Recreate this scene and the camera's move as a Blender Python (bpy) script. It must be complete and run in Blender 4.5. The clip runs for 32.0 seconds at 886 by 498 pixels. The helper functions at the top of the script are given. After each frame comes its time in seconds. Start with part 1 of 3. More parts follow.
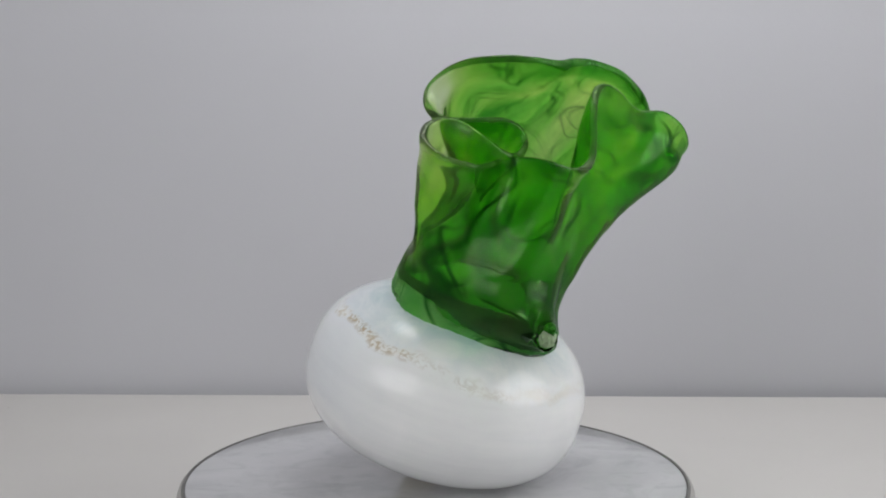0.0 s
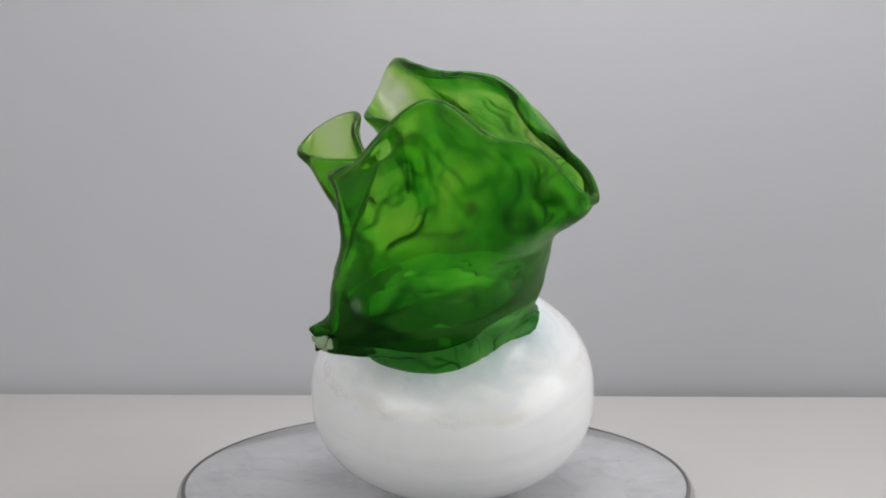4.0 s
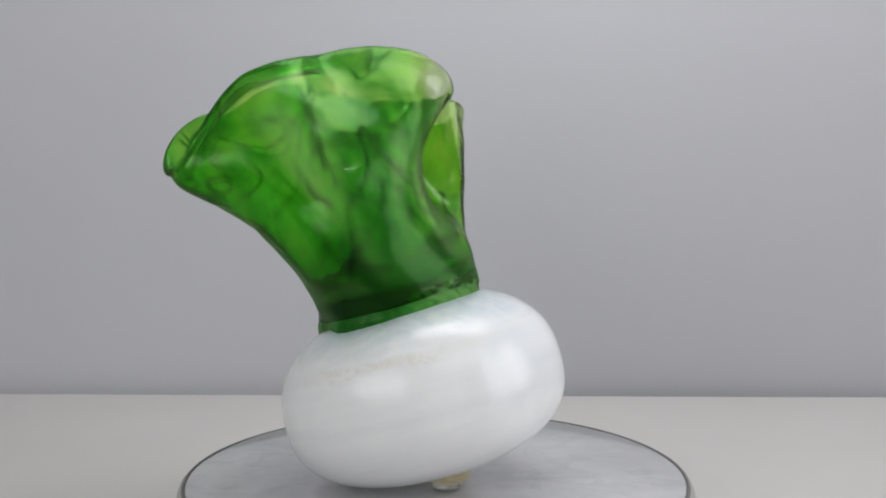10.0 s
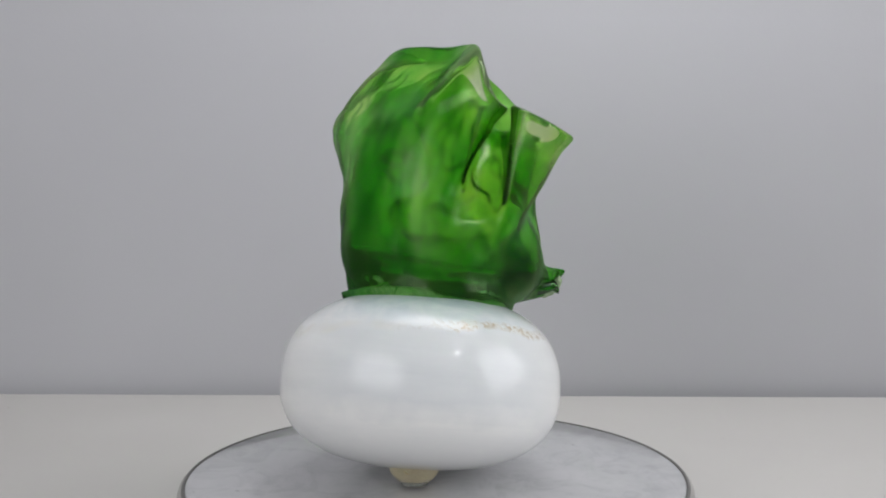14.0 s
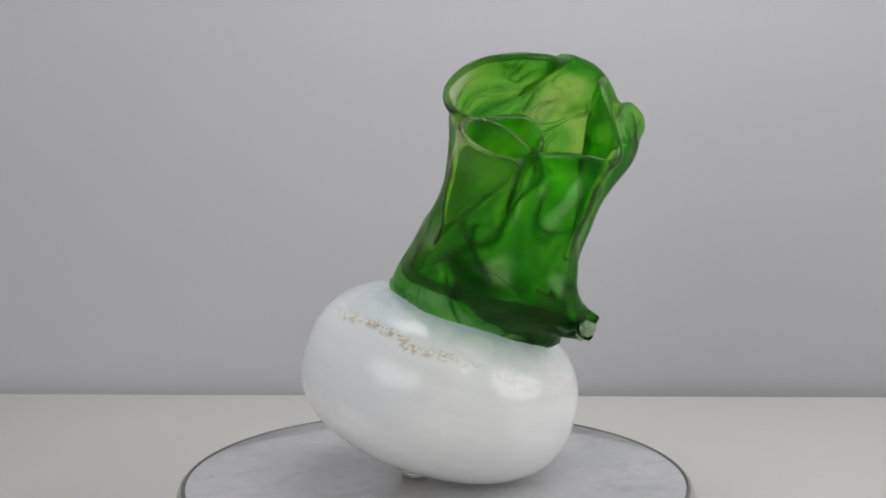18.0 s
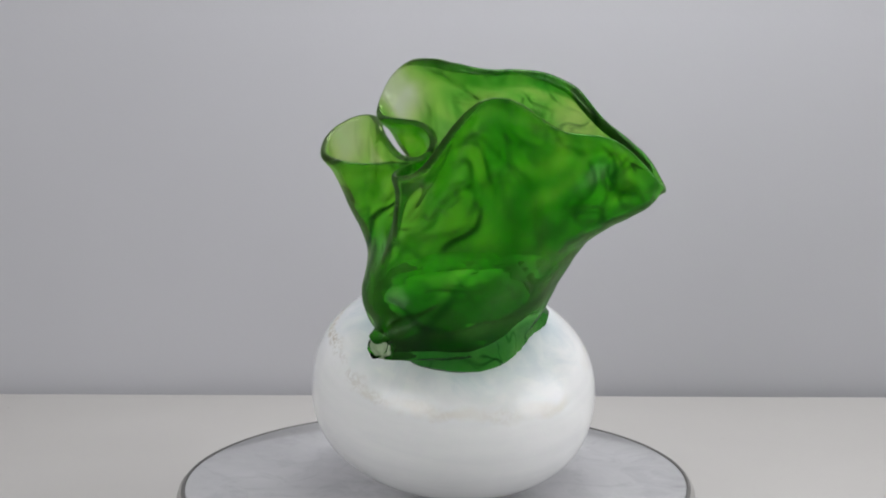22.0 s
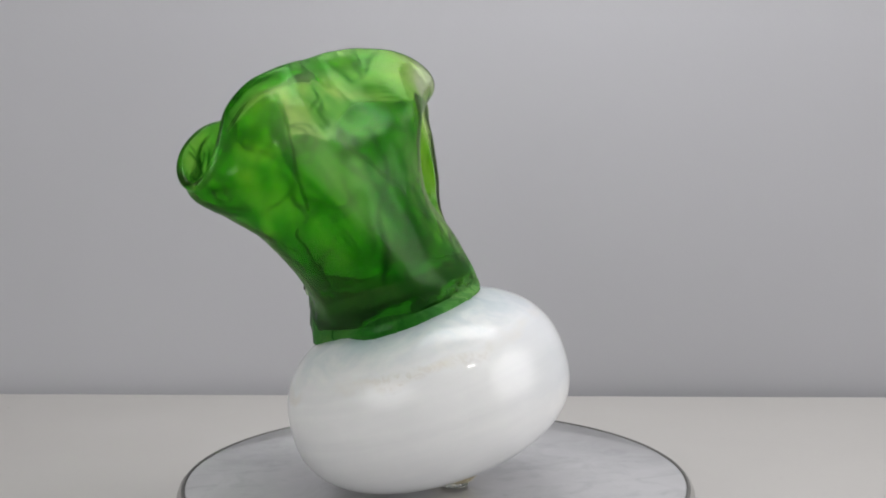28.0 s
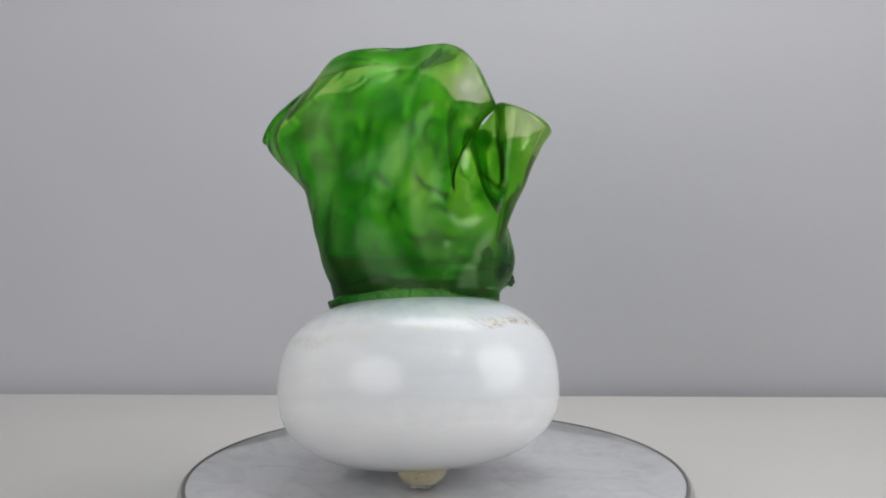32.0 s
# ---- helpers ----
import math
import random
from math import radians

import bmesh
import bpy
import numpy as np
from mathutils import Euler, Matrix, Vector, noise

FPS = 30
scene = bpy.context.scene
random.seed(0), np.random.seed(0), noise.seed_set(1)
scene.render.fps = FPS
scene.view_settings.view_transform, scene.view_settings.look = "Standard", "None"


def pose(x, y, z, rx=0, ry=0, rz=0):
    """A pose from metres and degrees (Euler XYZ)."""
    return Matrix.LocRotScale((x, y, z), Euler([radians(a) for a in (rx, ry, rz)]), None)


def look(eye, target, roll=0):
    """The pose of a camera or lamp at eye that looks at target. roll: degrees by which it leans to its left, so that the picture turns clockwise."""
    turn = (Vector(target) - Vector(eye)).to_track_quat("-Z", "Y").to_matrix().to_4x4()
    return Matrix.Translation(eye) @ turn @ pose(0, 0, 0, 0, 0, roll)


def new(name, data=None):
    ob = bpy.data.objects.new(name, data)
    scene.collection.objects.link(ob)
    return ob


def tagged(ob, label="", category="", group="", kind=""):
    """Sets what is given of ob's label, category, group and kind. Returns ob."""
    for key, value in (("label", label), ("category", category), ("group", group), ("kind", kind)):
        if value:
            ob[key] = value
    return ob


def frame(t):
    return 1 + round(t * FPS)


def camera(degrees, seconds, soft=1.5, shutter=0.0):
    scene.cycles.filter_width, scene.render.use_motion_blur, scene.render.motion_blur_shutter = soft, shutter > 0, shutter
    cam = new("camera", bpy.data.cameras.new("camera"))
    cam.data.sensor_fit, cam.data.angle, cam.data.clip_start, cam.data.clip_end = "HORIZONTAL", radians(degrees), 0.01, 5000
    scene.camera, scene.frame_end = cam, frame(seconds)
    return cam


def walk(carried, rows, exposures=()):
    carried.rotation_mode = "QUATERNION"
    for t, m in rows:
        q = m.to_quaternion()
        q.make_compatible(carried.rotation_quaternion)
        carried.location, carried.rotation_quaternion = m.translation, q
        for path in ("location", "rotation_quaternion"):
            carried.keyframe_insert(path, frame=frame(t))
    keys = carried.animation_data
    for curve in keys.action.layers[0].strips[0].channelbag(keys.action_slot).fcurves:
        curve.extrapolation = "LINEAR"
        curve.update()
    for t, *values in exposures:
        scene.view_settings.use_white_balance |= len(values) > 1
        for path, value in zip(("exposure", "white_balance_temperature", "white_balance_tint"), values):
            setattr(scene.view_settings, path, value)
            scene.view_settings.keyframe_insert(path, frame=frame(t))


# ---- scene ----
# ---- camera: on a tripod in front of the turntable ----
cam = camera(25.5, 32.0, soft=1.9)
EYE = pose(0.0046, -1.124, 0.3527, 90 - 10.705, 0, 0) @ pose(0, 0, 0, 0, 0, -0.168)
# the camera's automatic exposure and white balance drift a little
walk(cam, [(0.0, EYE), (32.0, EYE)], exposures=[
    (0.0, 0.0, 6450, 10), (3.0, 0.06, 6520, 10), (6.0, 0.06, 6550, 10), (8.0, 0.0, 6480, 10), (10.0, 0.0, 6430, 10),
    (12.0, 0.0, 6430, 10), (14.0, 0.0, 6440, 10), (17.0, -0.03, 6560, 10), (19.0, -0.04, 6560, 10), (21.0, 0.0, 6500, 10),
    (23.0, 0.07, 6430, 10), (25.0, 0.06, 6430, 10), (28.0, -0.02, 6560, 10), (30.0, 0.0, 6450, 10), (32.0, 0.0, 6450, 10)])

SPIN = 18.864            # degrees a second, clockwise seen from above
TABLE_Z = -0.035         # the platter's top is z = 0

# ---- light: a softbox to the front left, a window on the right, a panel over the background, a lamp ----
world = bpy.data.worlds.new("world")
scene.world = world
world.use_nodes = True
world.node_tree.nodes["Background"].inputs[0].default_value = (0.62, 0.64, 0.68, 1)
world.node_tree.nodes["Background"].inputs[1].default_value = 0.05


def area(name, eye, target, sx, sy, watts, colour):
    d = bpy.data.lights.new(name, "AREA")
    d.shape, d.size, d.size_y, d.energy, d.color = "RECTANGLE", sx, sy, watts, colour
    ob = new(name, d)
    ob.matrix_basis = look(eye, target)
    return ob


def hot_centre(ob, inner=0.30, gain=1.25):
    """A softbox's cloth: bright in the middle, falling off to its edges."""
    d = ob.data
    d.use_nodes = True
    nt = d.node_tree
    geo = nt.nodes.new("ShaderNodeNewGeometry")
    far = nt.nodes.new("ShaderNodeVectorMath")
    far.operation = "DISTANCE"
    far.inputs[1].default_value = (0.5, 0.5, 0)
    nt.links.new(geo.outputs["Parametric"], far.inputs[0])
    fall = nt.nodes.new("ShaderNodeMapRange")
    fall.interpolation_type = "SMOOTHSTEP"
    for k, val in (("From Min", inner), ("From Max", 0.68), ("To Min", gain), ("To Max", 0.0)):
        fall.inputs[k].default_value = val
    nt.links.new(far.outputs["Value"], fall.inputs["Value"])
    nt.links.new(fall.outputs[0], nt.nodes["Emission"].inputs["Strength"])


left = area("softbox_left", (-0.91, -1.21, 0.74), (0, 0, 0.1), 1.45, 0.95, 10.2, (0.99, 0.985, 1.0))
right = area("window_light", (2.04, -0.62, 0.95), (0.0, -0.62, 0.85), 1.85, 1.75, 28.0, (0.985, 0.985, 1.0))
behind = area("background_panel", (0.11, 0.13, 0.70), (0.11, 0.34, 0.40), 0.56, 0.40, 2.85, (0.97, 0.975, 1.0))
area("lamp_tube", (0.62, -0.78, 1.05), (0, 0, 0.1), 0.16, 0.05, 0.7, (1.0, 0.98, 0.95))
hot_centre(left, 0.32, 1.2)
hot_centre(behind)
hot_centre(right, 0.45, 1.08)


# ---- materials ----
def mat(name):
    m = bpy.data.materials.new(name)
    m.use_nodes = True
    nt = m.node_tree
    return m, nt, nt.nodes["Principled BSDF"], nt.nodes["Material Output"]


def node(nt, kind, operation=None, use_clamp=False, data_type=None, blend_type=None, feature=None, attribute_name=None, **values):
    nd = nt.nodes.new(kind)
    if operation:
        nd.operation = operation
    if use_clamp:
        nd.use_clamp = True
    if data_type:
        nd.data_type = data_type
    if blend_type:
        nd.blend_type = blend_type
    if feature:
        nd.feature = feature
    if attribute_name:
        nd.attribute_name = attribute_name
    for k, v in values.items():
        nd.inputs[k].default_value = v
    return nd


def coords(nt, sx=1, sy=1, sz=1):
    tc = node(nt, "ShaderNodeTexCoord")
    mp = node(nt, "ShaderNodeMapping")
    mp.inputs["Scale"].default_value = (sx, sy, sz)
    nt.links.new(tc.outputs["Object"], mp.inputs["Vector"])
    return mp.outputs["Vector"]


def noise_tex(nt, vec, scale, detail=4.0, rough=0.55, distort=0.0):
    nd = node(nt, "ShaderNodeTexNoise", Scale=scale, Detail=detail, Roughness=rough, Distortion=distort)
    nt.links.new(vec, nd.inputs["Vector"])
    return nd.outputs["Fac"]


def ramp(nt, fac, *stops):
    nd = node(nt, "ShaderNodeValToRGB")
    els = nd.color_ramp.elements
    while len(els) < len(stops):
        els.new(0.5)
    for e, (pos, col) in zip(els, stops):
        e.position = pos
        e.color = (*col, 1) if len(col) == 3 else col
    nt.links.new(fac, nd.inputs["Fac"])
    return nd.outputs["Color"]


def mixc(nt, fac, a, b, mode="MIX"):
    nd = node(nt, "ShaderNodeMix", data_type="RGBA", blend_type=mode)
    for sock, val in ((nd.inputs[0], fac), (nd.inputs[6], a), (nd.inputs[7], b)):
        if isinstance(val, (int, float)):
            sock.default_value = val
        elif isinstance(val, tuple):
            sock.default_value = (*val, 1)
        else:
            nt.links.new(val, sock)
    return nd.outputs[2]


def mathn(nt, op, a, b=0.0, clamp=False):
    nd = node(nt, "ShaderNodeMath", operation=op, use_clamp=clamp)
    for sock, val in ((nd.inputs[0], a), (nd.inputs[1], b)):
        if isinstance(val, (int, float)):
            sock.default_value = val
        else:
            nt.links.new(val, sock)
    return nd.outputs[0]


def bump(nt, height, strength, dist=0.001):
    nd = node(nt, "ShaderNodeBump", Strength=strength, Distance=dist)
    nt.links.new(height, nd.inputs["Height"])
    return nd.outputs["Normal"]


def wall_paint():
    m, nt, b, out = mat("matt_grey_paint")
    v = coords(nt)
    c = ramp(nt, noise_tex(nt, v, 3.0, 3), (0.3, (0.45, 0.45, 0.471)), (0.7, (0.47, 0.47, 0.491)))
    nt.links.new(c, b.inputs["Base Color"])
    b.inputs["Roughness"].default_value = 0.85
    nt.links.new(bump(nt, noise_tex(nt, v, 220, 3), 0.08), b.inputs["Normal"])
    return m


def room_paint():
    m, nt, b, out = mat("white_room_paint")
    v = coords(nt)
    c = ramp(nt, noise_tex(nt, v, 2.0, 3), (0.3, (0.76, 0.76, 0.75)), (0.7, (0.81, 0.81, 0.80)))
    nt.links.new(c, b.inputs["Base Color"])
    b.inputs["Roughness"].default_value = 0.9
    return m


def table_white():
    m, nt, b, out = mat("white_laminate")
    v = coords(nt)
    c = ramp(nt, noise_tex(nt, v, 9.0, 5), (0.25, (0.53, 0.513, 0.49)), (0.75, (0.56, 0.543, 0.52)))
    sp = ramp(nt, noise_tex(nt, v, 160.0, 2), (0.20, (0.7, 0.68, 0.65)), (0.24, (1, 1, 1)))
    nt.links.new(mixc(nt, 0.6, c, sp, "MULTIPLY"), b.inputs["Base Color"])
    b.inputs["Roughness"].default_value = 0.5
    return m


def stone_grey():
    """Grey stone-look top: soft clouds, drawn-out smears, a few dark flecks under a glossy film."""
    m, nt, b, out = mat("grey_mottled_stone")
    v = coords(nt)
    big = ramp(nt, noise_tex(nt, v, 11.0, 6, 0.6, 0.8), (0.32, (0.42, 0.42, 0.43)), (0.52, (0.50, 0.50, 0.51)), (0.72, (0.56, 0.56, 0.57)))
    blot = ramp(nt, noise_tex(nt, v, 34.0, 5, 0.65, 1.2), (0.36, (0.78, 0.78, 0.79)), (0.52, (1, 1, 1)))
    c = mixc(nt, 0.6, big, blot, "MULTIPLY")
    smear = ramp(nt, noise_tex(nt, coords(nt, 20, 55, 1), 1.0, 3, 0.5, 0.6), (0.30, (0.80, 0.80, 0.80)), (0.42, (1, 1, 1)))
    c = mixc(nt, 0.6, c, smear, "MULTIPLY")
    specks = ramp(nt, noise_tex(nt, coords(nt, 1.0, 2.2, 1.0), 75.0, 1), (0.20, (0.45, 0.45, 0.46)), (0.235, (1, 1, 1)))
    c = mixc(nt, 0.5, c, specks, "MULTIPLY")
    nt.links.new(c, b.inputs["Base Color"])
    rg = ramp(nt, noise_tex(nt, v, 30.0, 3), (0.3, (0.28, 0.28, 0.28)), (0.7, (0.40, 0.40, 0.40)))
    nt.links.new(rg, b.inputs["Roughness"])
    b.inputs["Specular IOR Level"].default_value = 0.3
    b.inputs["Coat Weight"].default_value = 0.9
    b.inputs["Coat IOR"].default_value = 1.55
    b.inputs["Coat Roughness"].default_value = 0.04
    return m


def plain(name, col, rough, metal=0.0, var=0.12, scale=60):
    m, nt, b, out = mat(name)
    v = coords(nt)
    lo = tuple(c * (1 - var) for c in col)
    hi = tuple(min(1, c * (1 + var)) for c in col)
    nt.links.new(ramp(nt, noise_tex(nt, v, scale, 4), (0.3, lo), (0.7, hi)), b.inputs["Base Color"])
    b.inputs["Roughness"].default_value = rough
    b.inputs["Metallic"].default_value = metal
    return m


def opal_white():
    """White opal glass: cloudy bands across the axis, a clearer bluish shoulder, brown speckled inclusions."""
    m, nt, b, out = mat("white_opal_glass")
    v = coords(nt)
    sep = node(nt, "ShaderNodeSeparateXYZ")
    nt.links.new(v, sep.inputs[0])
    z = sep.outputs["Z"]
    bands = noise_tex(nt, coords(nt, 5, 5, 60), 1.0, 4, 0.6, 0.4)
    c = ramp(nt, bands, (0.32, (0.84, 0.84, 0.835)), (0.5, (0.885, 0.885, 0.875)), (0.68, (0.925, 0.92, 0.905)))
    cloud = ramp(nt, noise_tex(nt, v, 35.0, 5, 0.6, 0.5), (0.3, (0.95, 0.96, 0.965)), (0.6, (1, 1, 1)))
    c = mixc(nt, 0.6, c, cloud, "MULTIPLY")
    wob = mathn(nt, "MULTIPLY", mathn(nt, "SUBTRACT", noise_tex(nt, v, 30.0, 3), 0.5), 0.02)
    zz = mathn(nt, "ADD", z, wob)
    sh = ramp(nt, mathn(nt, "MULTIPLY", mathn(nt, "SUBTRACT", zz, 0.034), 60.0, True), (0.0, (1, 1, 1)), (1.0, (0.70, 0.78, 0.82)))
    c = mixc(nt, 1.0, c, sh, "MULTIPLY")
    # one side of the belly is thinner and bluish
    thin = mixc(nt, 1.0, ramp(nt, mathn(nt, "MULTIPLY", mathn(nt, "ADD", sep.outputs["X"], 0.025), -24.0, True), (0.0, (0, 0, 0)), (1.0, (1, 1, 1))),
                ramp(nt, mathn(nt, "MULTIPLY", mathn(nt, "ADD", zz, 0.024), 70.0, True), (0.0, (0, 0, 0)), (1.0, (1, 1, 1))), "MULTIPLY")
    c = mixc(nt, thin, c, mixc(nt, 1.0, c, (0.75, 0.78, 0.825), "MULTIPLY"))
    veil = ramp(nt, noise_tex(nt, coords(nt, 28, 28, 40), 1.0, 5, 0.6, 2.0), (0.42, (0.80, 0.86, 0.90)), (0.58, (1, 1, 1)))
    c = mixc(nt, mathn(nt, "MULTIPLY", mathn(nt, "SUBTRACT", zz, 0.029), 40.0, True), c, mixc(nt, 1.0, c, veil, "MULTIPLY"))
    # speckled brown belt on the shoulder, broken up along the belt
    side = mathn(nt, "ADD", mathn(nt, "MULTIPLY", sep.outputs["X"], -11.0), mathn(nt, "MULTIPLY", sep.outputs["Y"], -6.6))
    side = mathn(nt, "POWER", mathn(nt, "ADD", side, 0.0, True), 2.0)
    mid = mathn(nt, "ADD", mathn(nt, "MULTIPLY", side, 0.009), 0.0285)
    belt = ramp(nt, mathn(nt, "MULTIPLY", mathn(nt, "ABSOLUTE", mathn(nt, "SUBTRACT", zz, mid)), 170.0, True), (0.2, (1, 1, 1)), (0.8, (0, 0, 0)))
    patch = ramp(nt, mathn(nt, "ADD", noise_tex(nt, v, 16.0, 2), mathn(nt, "MULTIPLY", side, 0.34)), (0.53, (0, 0, 0)), (0.70, (1, 1, 1)))
    fleck = ramp(nt, noise_tex(nt, v, 210.0, 4, 0.6, 1.2), (0.47, (0, 0, 0)), (0.56, (1, 1, 1)))
    f = mixc(nt, 1.0, mixc(nt, 1.0, belt, patch, "MULTIPLY"), fleck, "MULTIPLY")
    f = mathn(nt, "MULTIPLY", f, mathn(nt, "ADD", mathn(nt, "MULTIPLY", side, 0.7), 0.24))
    c = mixc(nt, f, c, (0.30, 0.215, 0.11))
    glow = mixc(nt, 1.0, belt, ramp(nt, noise_tex(nt, v, 22.0, 3), (0.45, (0, 0, 0)), (0.7, (1, 1, 1))), "MULTIPLY")
    c = mixc(nt, mathn(nt, "MULTIPLY", glow, 0.5), c, (0.76, 0.68, 0.54))
    nt.links.new(c, b.inputs["Base Color"])
    b.inputs["Roughness"].default_value = 0.3
    b.inputs["Specular IOR Level"].default_value = 0.12
    b.inputs["Coat Weight"].default_value = 0.8
    b.inputs["Coat IOR"].default_value = 1.5
    b.inputs["Coat Roughness"].default_value = 0.075
    b.inputs["Subsurface Weight"].default_value = 1.0
    b.inputs["Subsurface Radius"].default_value = (1.0, 1.0, 1.0)
    b.inputs["Subsurface Scale"].default_value = 0.25
    nt.links.new(bump(nt, noise_tex(nt, v, 14, 1), 0.08, 0.002), b.inputs["Normal"])
    return m


def green_glass():
    """Green blown glass, smoky swirls drawn out up the wall; the lobes' ends are nearly clear, the foot is thick and dark."""
    m, nt, b, out = mat("green_blown_glass")
    nt.nodes.remove(b)
    v = coords(nt)

    def attr(name):
        return node(nt, "ShaderNodeAttribute", attribute_name=name).outputs["Fac"]

    def warped(scale, amount, stretch):
        """The place, stirred by a slow noise and drawn out along the wall."""
        stir = node(nt, "ShaderNodeTexNoise", Scale=scale, Detail=1.0, Roughness=0.5)
        nt.links.new(v, stir.inputs["Vector"])
        add = node(nt, "ShaderNodeVectorMath", operation="MULTIPLY_ADD")
        nt.links.new(stir.outputs["Color"], add.inputs[0])
        add.inputs[1].default_value = amount
        nt.links.new(v, add.inputs[2])
        mp = node(nt, "ShaderNodeMapping")
        mp.inputs["Scale"].default_value = (1, 1, stretch)
        nt.links.new(add.outputs[0], mp.inputs["Vector"])
        return mp.outputs[0]

    flow = warped(15.0, (0.09, 0.09, 0.05), 0.42)
    curl = warped(20.0, (0.075, 0.075, 0.075), 0.6)
    deep, clear, milky = attr("thick"), attr("clear"), attr("milk")
    body = noise_tex(nt, flow, 24.0, 4, 0.55, 0.8)
    c = ramp(nt, body, (0.28, (0.30, 0.71, 0.22)), (0.44, (0.47, 0.85, 0.27)), (0.62, (0.70, 0.93, 0.37)))
    # thin dark threads where two slow noises pass their middle, fading in and out along their length
    for vec, scale, width, dark, amount in ((flow, 13.0, 0.013, (0.06, 0.28, 0.12), 0.95), (curl, 17.0, 0.010, (0.08, 0.33, 0.14), 0.95),
                                            (curl, 27.0, 0.013, (0.16, 0.45, 0.22), 0.85), (flow, 34.0, 0.02, (0.30, 0.60, 0.34), 0.5)):
        d = mathn(nt, "ABSOLUTE", mathn(nt, "SUBTRACT", noise_tex(nt, vec, scale, 0.6, 0.5, 0.3), 0.5))
        thread = ramp(nt, d, (0.0, dark), (width, (1, 1, 1)))
        broken = ramp(nt, noise_tex(nt, v, 14.0 + scale, 2), (0.42, (0, 0, 0)), (0.54, (1, 1, 1)))
        c = mixc(nt, mathn(nt, "MULTIPLY", broken, amount), c, mixc(nt, 1.0, c, thread, "MULTIPLY"))
    # smoky darker veils
    veil = ramp(nt, noise_tex(nt, curl, 16.0, 3, 0.6, 0.6), (0.50, (1, 1, 1)), (0.68, (0.50, 0.76, 0.44)))
    c = mixc(nt, 0.8, c, veil, "MULTIPLY")
    c = mixc(nt, clear, c, ramp(nt, clear, (0.45, (0.72, 0.92, 0.36)), (0.75, (0.86, 0.95, 0.58)), (0.95, (0.94, 0.975, 0.82))))
    # wisps drawn out from the foot to the lip
    drawn = node(nt, "ShaderNodeAttribute", attribute_name="drawn").outputs["Vector"]
    streak = ramp(nt, noise_tex(nt, drawn, 2.7, 4, 0.55, 0.6), (0.44, (0, 0, 0)), (0.62, (1, 1, 1)))
    wisp = ramp(nt, noise_tex(nt, drawn, 4.5, 5, 0.62, 0.7), (0.34, (0.30, 0.60, 0.32)), (0.56, (1, 1, 1)))
    c = mixc(nt, mathn(nt, "MULTIPLY", attr("satin"), 0.8), c, mixc(nt, 1.0, c, wisp, "MULTIPLY"))
    milk = mathn(nt, "MULTIPLY", milky, streak)
    c = mixc(nt, mathn(nt, "MULTIPLY", milk, 0.8), c, (0.86, 0.97, 0.56))
    # darker where thick, except in the foot's painted light patches
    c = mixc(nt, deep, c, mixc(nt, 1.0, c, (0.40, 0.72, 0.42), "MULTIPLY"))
    c = mixc(nt, attr("solid"), c, mixc(nt, 1.0, c, (0.33, 0.56, 0.32), "MULTIPLY"))
    nb = bump(nt, noise_tex(nt, flow, 30, 1.0), 0.10, 0.002)
    thr = node(nt, "ShaderNodeBsdfGlass", IOR=1.45)
    nt.links.new(mathn(nt, "ADD", mathn(nt, "MULTIPLY", attr("satin"), 0.10), 0.05), thr.inputs["Roughness"])
    pas = node(nt, "ShaderNodeBsdfRefraction", IOR=1.45, Roughness=0.0)
    for sh in (thr, pas):
        nt.links.new(c, sh.inputs["Color"])
    fre = node(nt, "ShaderNodeFresnel", IOR=1.45)
    sharp = node(nt, "ShaderNodeBsdfAnisotropic", Roughness=0.06)
    soft = node(nt, "ShaderNodeBsdfAnisotropic", Roughness=0.28)
    for sh in (thr, pas, sharp, soft, fre):
        nt.links.new(nb, sh.inputs["Normal"])
    gl = node(nt, "ShaderNodeMixShader", Fac=0.6)
    nt.links.new(sharp.outputs[0], gl.inputs[1])
    nt.links.new(soft.outputs[0], gl.inputs[2])
    glass = node(nt, "ShaderNodeMixShader")
    dull = attr("inside")
    body_glass = node(nt, "ShaderNodeMixShader")
    nt.links.new(mathn(nt, "ADD", mathn(nt, "MULTIPLY", dull, 0.3), mathn(nt, "MULTIPLY", attr("wall"), 0.52)), body_glass.inputs[0])
    nt.links.new(thr.outputs[0], body_glass.inputs[1])
    nt.links.new(pas.outputs[0], body_glass.inputs[2])
    nt.links.new(mathn(nt, "MULTIPLY", fre.outputs[0], mathn(nt, "SUBTRACT", 0.34, mathn(nt, "MULTIPLY", dull, 0.26))), glass.inputs[0])
    nt.links.new(body_glass.outputs[0], glass.inputs[1])
    nt.links.new(gl.outputs[0], glass.inputs[2])
    dif = node(nt, "ShaderNodeBsdfDiffuse")
    dc = mixc(nt, milk, mixc(nt, 1.0, c, (0.40, 0.78, 0.24), "MULTIPLY"), (0.58, 0.84, 0.36))
    nt.links.new(dc, dif.inputs["Color"])
    m2 = node(nt, "ShaderNodeMixShader")
    haze = mathn(nt, "SUBTRACT", 0.05, mathn(nt, "MULTIPLY", clear, 0.045))
    fog = mathn(nt, "ADD", haze, mathn(nt, "ADD", mathn(nt, "MULTIPLY", milk, 0.13), mathn(nt, "MULTIPLY", attr("satin"), 0.015)))
    nt.links.new(mathn(nt, "MULTIPLY", fog, mathn(nt, "SUBTRACT", 1.0, dull)), m2.inputs[0])
    nt.links.new(glass.outputs[0], m2.inputs[1])
    nt.links.new(dif.outputs[0], m2.inputs[2])
